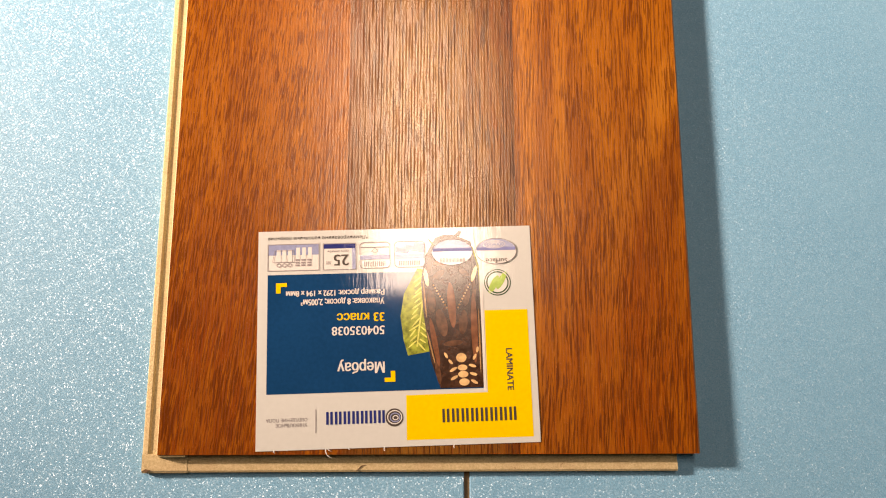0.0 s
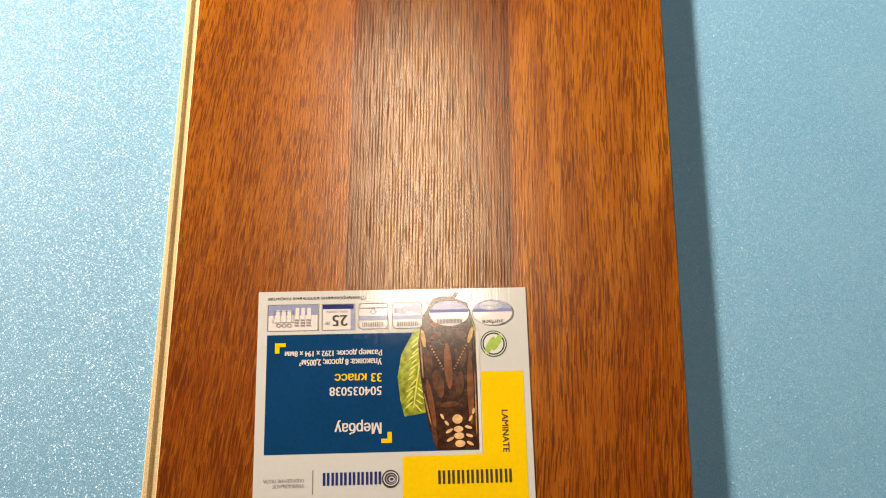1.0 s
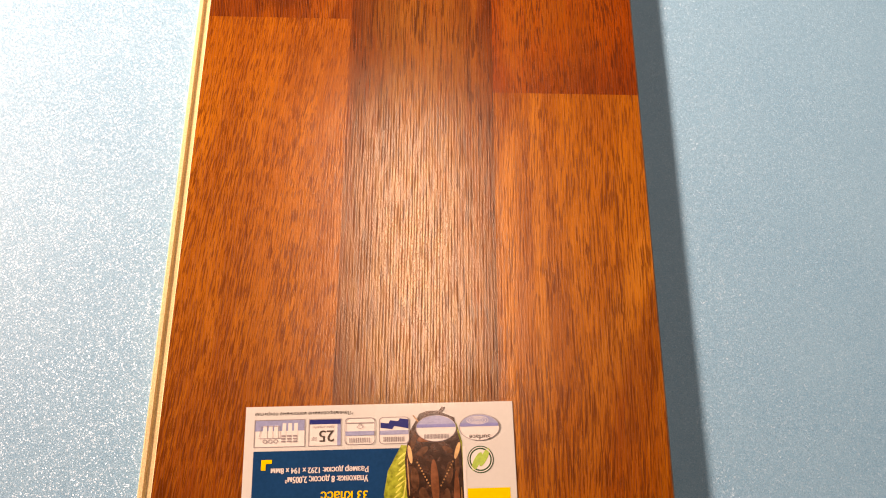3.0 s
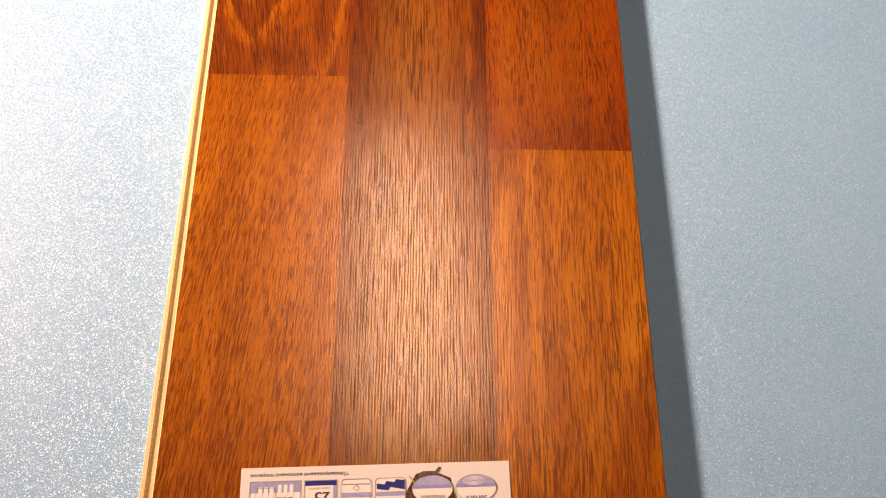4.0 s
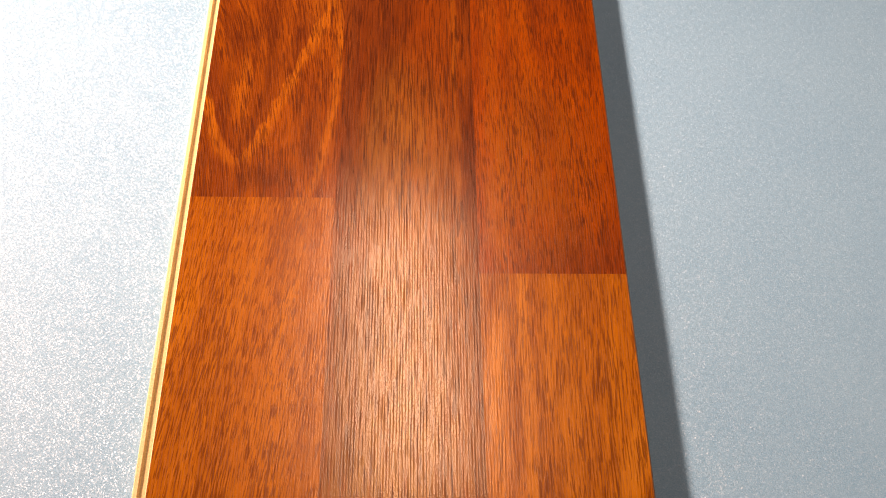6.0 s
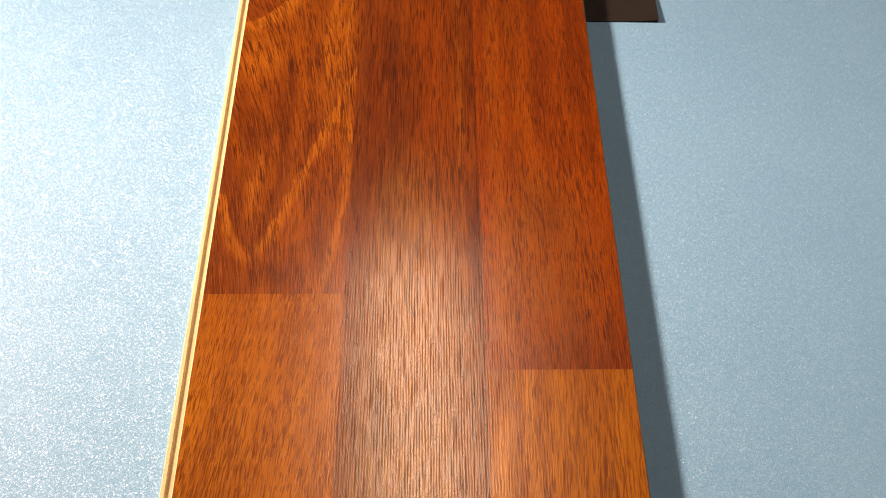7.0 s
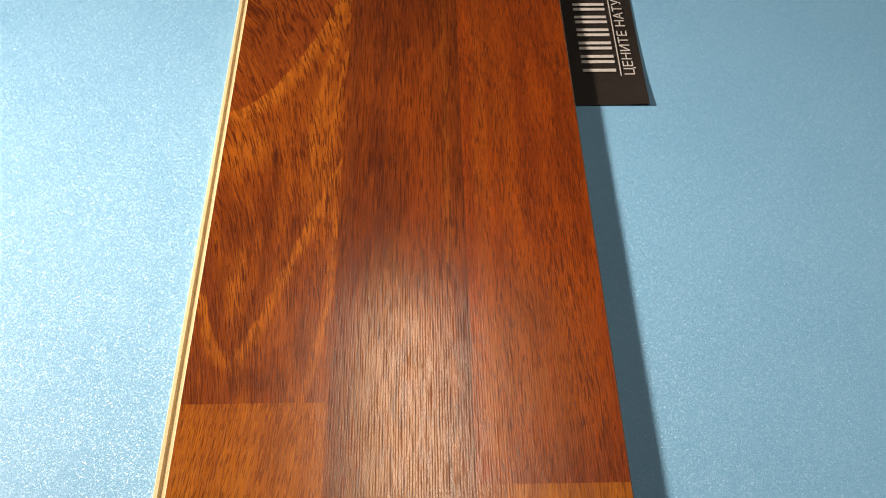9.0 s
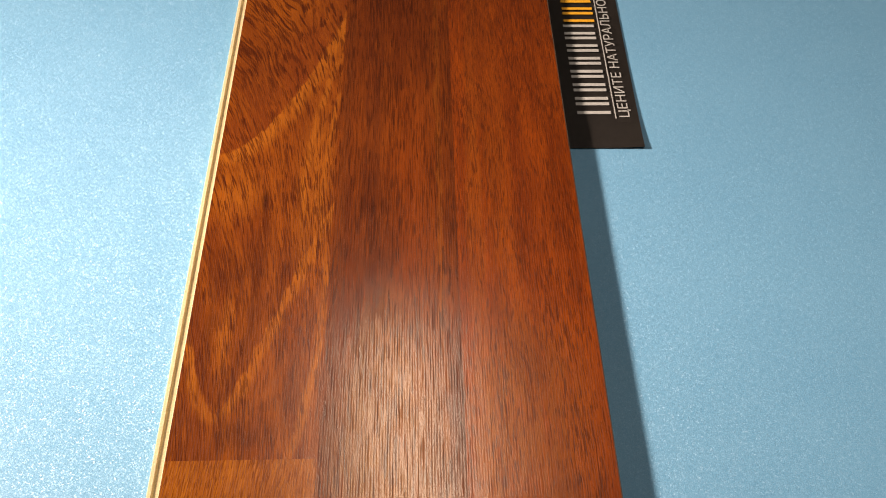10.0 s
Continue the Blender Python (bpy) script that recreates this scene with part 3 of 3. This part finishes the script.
for cx, cy, rx, ry, a in ((-23.4, 9.0, 1.9, 1.7, 0), (-23.7, 12.6, 1.8, 1.1, 0), (-23.9, 15.0, 1.9, 1.2, 0), (-24.2, 17.8, 1.9, 1.3, 0), (-17.8, 8.0, 0.5, 1.2, 0.5),
                          (-19.4, 10.4, 0.5, 1.1, 0.7), (-20.3, 13.2, 1.5, 0.55, 0.5), (-20.6, 16.2, 1.5, 0.55, 0.5), (-27.4, 12.0, 1.4, 0.55, -0.3), (-27.7, 15.0, 1.4, 0.55, -0.3),
                          (-27.9, 17.8, 1.4, 0.55, -0.5), (-28.3, 8.8, 0.5, 1.2, -0.5), (-29.4, 6.2, 0.5, 1.1, -0.2), (-11.3, -21, 0.8, 3.4, 0.15), (-29.2, -22, 0.8, 3.2, -0.3)):
    part("shell", flat(ellipse(cx, cy, rx, ry, 16, a), 5), mat_shell, carving)
part("white_rule", flat([(-31.2, -23.4), (-32.3, -23.4), (-32.3, 21.2), (-31.2, 21.2)], 2), mat_white, label)

for cx, cy in ((-37.9, -30.4), (-21.3, -30.4)):
    oval = part("oval_badge", flat(ellipse(cx, cy, 7.7, 4.9), 6), mat_white, label, "white and lilac oval badge")
    half = [p for p in ellipse(cx, cy, 7.5, 4.7, 60) if p[1] < cy - 0.2]
    part("badge_band", flat(half, 7), mat_lilac, oval)
    part("badge_rule", flat(rect(cx - 7.3, cy - 1.5, cx + 7.3, cy - 0.3), 8), plain("violet_print", (0.14, 0.17, 0.40), 0.34) if cx < -30 else bpy.data.materials["violet_print"], oval)
    part("badge_edge", outline(ellipse(cx, cy, 7.8, 5.0), 0.2, 8), mat_grey, oval)
    for k in range(4):
        if cx < -30:
            part("badge_ring", outline(ellipse(cx + 0.6, cy - 2.6, 1.2 + k * 1.0, 0.5 + 0.35 * k, 24), 0.18, 8.5), mat_white, oval)
write("lettering", "Surface", -42.0, -28.6 + 1.0, -33.9, -25.9, mat_ink, 9)
bars((-26.2 * MM, -28.2 * MM, -16.6 * MM, -26.5 * MM), 9, 0.0003 + 9 * 0.00004, mat_grey, label, gap=0.36, slot=0.4)

seal = part("round_seal", flat(ellipse(-37.9, -18.5, 5.0, 5.0), 2), mat_green, label, "round dark green seal with leaf")
part("seal_field", flat(ellipse(-37.9, -18.5, 3.7, 3.7), 3), mat_white, seal)
for k, (dx, wide) in enumerate(((-1.5, 1.15), (1.4, 1.25))):
    part("seal_leaf", flat(ellipse(-37.9 + dx, -18.5 + 0.5 * dx, wide, 3.7, 24, -0.5), 4 + k * 0.3), mat_lime, seal)
part("seal_rim", outline(ellipse(-37.9, -18.5, 4.6, 4.6), 0.35, 5), mat_white, seal)

badge = part("pictogram_box", flat(rect(28.5, -34.9, 47.5, -24.9), 1), mat_white, label, "small framed pictogram box")
part("box_band", flat(rect(28.7, -34.7, 47.3, -30.8), 2), mat_lilac, badge)
part("box_edge", outline(rect(28.4, -35.0, 47.6, -24.8), 0.25, 4), mat_grey, badge)
for i in range(3):
    part("tower", flat(rect(31.2 + 2.2 * i, -33.6, 32.6 + 2.2 * i, -29.0), 3), mat_white, badge)
    for j in range(3):
        part("tower_window", flat(rect(31.4 + 2.2 * i, -29.2 + 1.0 * j, 32.9 + 2.2 * i, -28.6 + 1.0 * j), 5), mat_grey, badge)
    part("figure_bar", flat([(38.6 + 2.1 * i, -32.8), (40.0 + 2.1 * i, -32.8), (40.2 + 2.1 * i, -28.2), (38.4 + 2.1 * i, -28.2)], 4), mat_white, badge)
    part("figure_dot", outline(ellipse(39.4 + 2.0 * i, -27.0, 0.85, 0.75, 16), 0.25, 5), mat_grey, badge)
part("figure_edge", outline([(38.0, -32.6), (45.0, -32.6), (45.8, -28.0), (37.4, -28.0)], 0.2, 6), mat_grey, badge)

badge = part("years_box", flat(rect(14.8, -34.8, 27.0, -24.9), 1), mat_white, label, "framed box with a large number")
part("box_band", flat(rect(15.0, -34.6, 26.8, -32.9), 2), mat_navy, badge)
part("box_side", flat(rect(14.9, -32.9, 16.2, -25.0), 2), mat_lilac, badge)
part("box_edge", outline(rect(14.7, -34.9, 27.1, -24.8), 0.22, 4), mat_grey, badge)
write("lettering", "25", 17.5, -30.6, 23.0, -26.4, mat_ink, 4, bold=0.8)
write("lettering", "лет", 24.0, -28.2, 26.0, -27.0, mat_grey, 4)
write("lettering", "срок службы", 17.5, -32.5, 25.5, -31.3, mat_grey, 4)

for x0, x1, shape in ((2.0, 13.3, 0), (-11.0, 0.3, 1)):
    badge = part("rounded_badge", flat(rounded(x0, -34.9, x1, -25.1, 1.4), 1 + 3 * shape), mat_white, label, "rounded white badge with lilac rule")
    part("badge_rule", flat(rect(x0 + 0.2, -30.0, x1 - 0.2, -28.4), 6), mat_lilac, badge)
    part("badge_edge", outline(rounded(x0 - 0.1, -35.0, x1 + 0.1, -25.0, 1.5), 0.22, 6), mat_grey, badge)
    bars(((x0 + 1.6) * MM, -27.6 * MM, (x1 - 1.4) * MM, -25.8 * MM), 6, 0.0003 + 7 * 0.00004, mat_grey, badge, gap=0.34, slot=0.4)
    if shape:
        part("lock_sign", flat([(-10.8, -34.0), (-7.5, -34.4), (-6.9, -33.4), (-3.8, -33.8), (-3.2, -32.6), (-0.2, -33.0), (-0.2, -31.0), (-4.6, -30.4), (-5.4, -31.6), (-10.8, -30.6)], 6),
             mat_navy, badge)
    else:
        part("drop_line", flat(rect(x0 + 0.3, -33.2, x1 - 0.3, -32.9), 6), mat_grey, badge)
        part("drop_sign", outline([(7.6, -33.0), (9.0, -31.4), (7.6, -30.7), (6.3, -31.4)], 0.3, 7), mat_grey, badge)

write("lettering", "*Ламинированные напольные покрытия", 10.2, -38.1, 47.5, -36.3, mat_ink, 2)
write("lettering", "Размер доски: 1292 x 194 x 8мм", 4.4, -17.8, 40.6, -15.0, mat_white, 3, parent=blue, bold=0.8)
write("lettering", "Упаковка: 8 досок; 2,005м²", 4.5, -14.5, 35.2, -11.6, mat_white, 3, parent=blue, bold=0.8)
write("lettering", "33 класс", 4.6, -8.5, 21.9, -5.3, mat_yellow, 3, parent=blue, bold=1.0)
write("lettering", "504035038", 4.6, -3.6, 23.8, -0.4, mat_white, 3, parent=blue, bold=0.8)
write("lettering", "Мербау", 4.8, 8.4, 21.8, 13.6, mat_white, 3, parent=blue, bold=1.1)
part("corner_mark", flat([(44.4, -20.3), (44.4, -16.5), (42.7, -16.5), (42.7, -18.9), (40.4, -18.9), (40.4, -20.3)][::-1], 3), mat_yellow, blue)
part("corner_mark", flat([(0.9, 13.0), (2.5, 13.0), (2.5, 15.4), (4.8, 15.4), (4.8, 16.9), (0.9, 16.9)], 3), mat_yellow, blue)
write("lettering", "УНИКАЛЬНОЕ", 32.8, 30.5, 44.1, 31.9, mat_grey, 2)
write("lettering", "ОЩУЩЕНИЕ ПОЛА", 32.8, 28.5, 47.5, 30.0, mat_grey, 2)
part("thin_rule", flat(rect(29.55, 25.9, 29.85, 34.2), 2), mat_grey, label)
bars((4.6 * MM, 26.9 * MM, 26.4 * MM, 31.4 * MM), 7, 0.0003 + 0.00008, mat_navy, label, gap=0.24, slot=0.24)
swirl = part("round_logo", flat(ellipse(1.5, 29.6, 3.2, 3.2), 2), mat_ink, label, "round grey logo")
for k in range(3):
    part("logo_ring", outline(ellipse(1.4 - 0.15 * k, 29.5 + 0.1 * k, 2.7 - 0.8 * k, 2.5 - 0.8 * k, 28), 0.35, 3 + k), bpy.data.materials["lilac_print"] if k % 2 else mat_white, swirl)
bars((-43.1 * MM, 27.1 * MM, -15.3 * MM, 31.9 * MM), 8, 0.0003 + 0.00012, mat_ink, label, gap=0.28, slot=0.3)
write("lettering", "LAMINATE", -42.2, 6.1, -39.9, 21.2, mat_ink, 3, quarter=True, bold=0.6)

# frayed paper fibres along the label's torn edge
for u, ln, a in ((0.0262, 0.0042, 1.35), (0.0255, 0.0022, 1.9), (0.005, 0.0014, 0.6), (0.040, 0.0012, 2.2), (0.0445, 0.001, 1.2), (-0.020, 0.0012, 0.4), (0.018, 0.0009, 1.5)):
    bm = bmesh.new()
    pts = [(u + ln * s * math.cos(a + 0.9 * s), 0.0397 + ln * s * math.sin(a + 0.9 * s)) for s in (0, 0.25, 0.5, 0.75, 1)]
    verts = [[bm.verts.new((x - 0.0002 * (1 - 0.2 * i), y, 0.0004 + 0.0003 * i)), bm.verts.new((x + 0.0002, y, 0.0004 + 0.0003 * i))] for i, (x, y) in enumerate(pts)]
    for p, q in zip(verts, verts[1:]):
        bm.faces.new((p[0], p[1], q[1], q[0]))
    part("paper_fibre", bm, mat_paper, label)

# ---- black card beside the board ----
mat_pale = plain("pale_grey_print", (0.42, 0.42, 0.40), 0.45, 500, 0.12)
mat_card = plain("black_card", (0.036, 0.031, 0.027), 0.38, 300, 0.15)
mat_amber = plain("amber_print", (0.75, 0.36, 0.02), 0.4, 500, 0.1)
card = tagged(new("card"), "black printed card tucked against the board's edge", "card")
bm = bmesh.new()
NX, NY = 6, 20
grid = []
for j in range(NY + 1):
    row = []
    for i in range(NX + 1):
        u, v = i / NX, j / NY
        x = 0.1885 + u * (0.0512 + 0.0035 * v)
        lift = 0.0002 + 0.0014 * (u ** 3) * (1 - v) ** 6
        row.append(bm.verts.new((x, 0.4355 + 0.172 * v - 0.0004 * u, lift + 0.0004)))
    grid.append(row)
for j in range(NY):
    for i in range(NX):
        bm.faces.new((grid[j][i], grid[j][i + 1], grid[j + 1][i + 1], grid[j + 1][i]))
bmesh.ops.solidify(bm, geom=bm.faces[:], thickness=0.0004)
part("sheet", bm, mat_card, card)
LETTERS = 0.0014
words("lettering", "ЦЕНИТЕ НАТУРАЛЬНОЕ", (0.2285, 0.4586, 0.2362, 0.5690), LETTERS, mat_pale, card, True)
part("thin_rule", prism([(0.2262, 0.4575), (0.2268, 0.4575), (0.2279, 0.585), (0.2273, 0.585)], LETTERS - 0.0001, LETTERS), mat_pale, card)
bars((0.2040, 0.4600, 0.2240, 0.5400), 7, LETTERS, mat_pale, card, True, 0.18, 0.5)
bars((0.2050, 0.5405, 0.2250, 0.5640), 2, LETTERS, mat_amber, card, True, 0.18, 0.5)
bars((0.2050, 0.5645, 0.2250, 0.5765), 1, LETTERS, mat_pale, card, True, 0.18, 0.5)
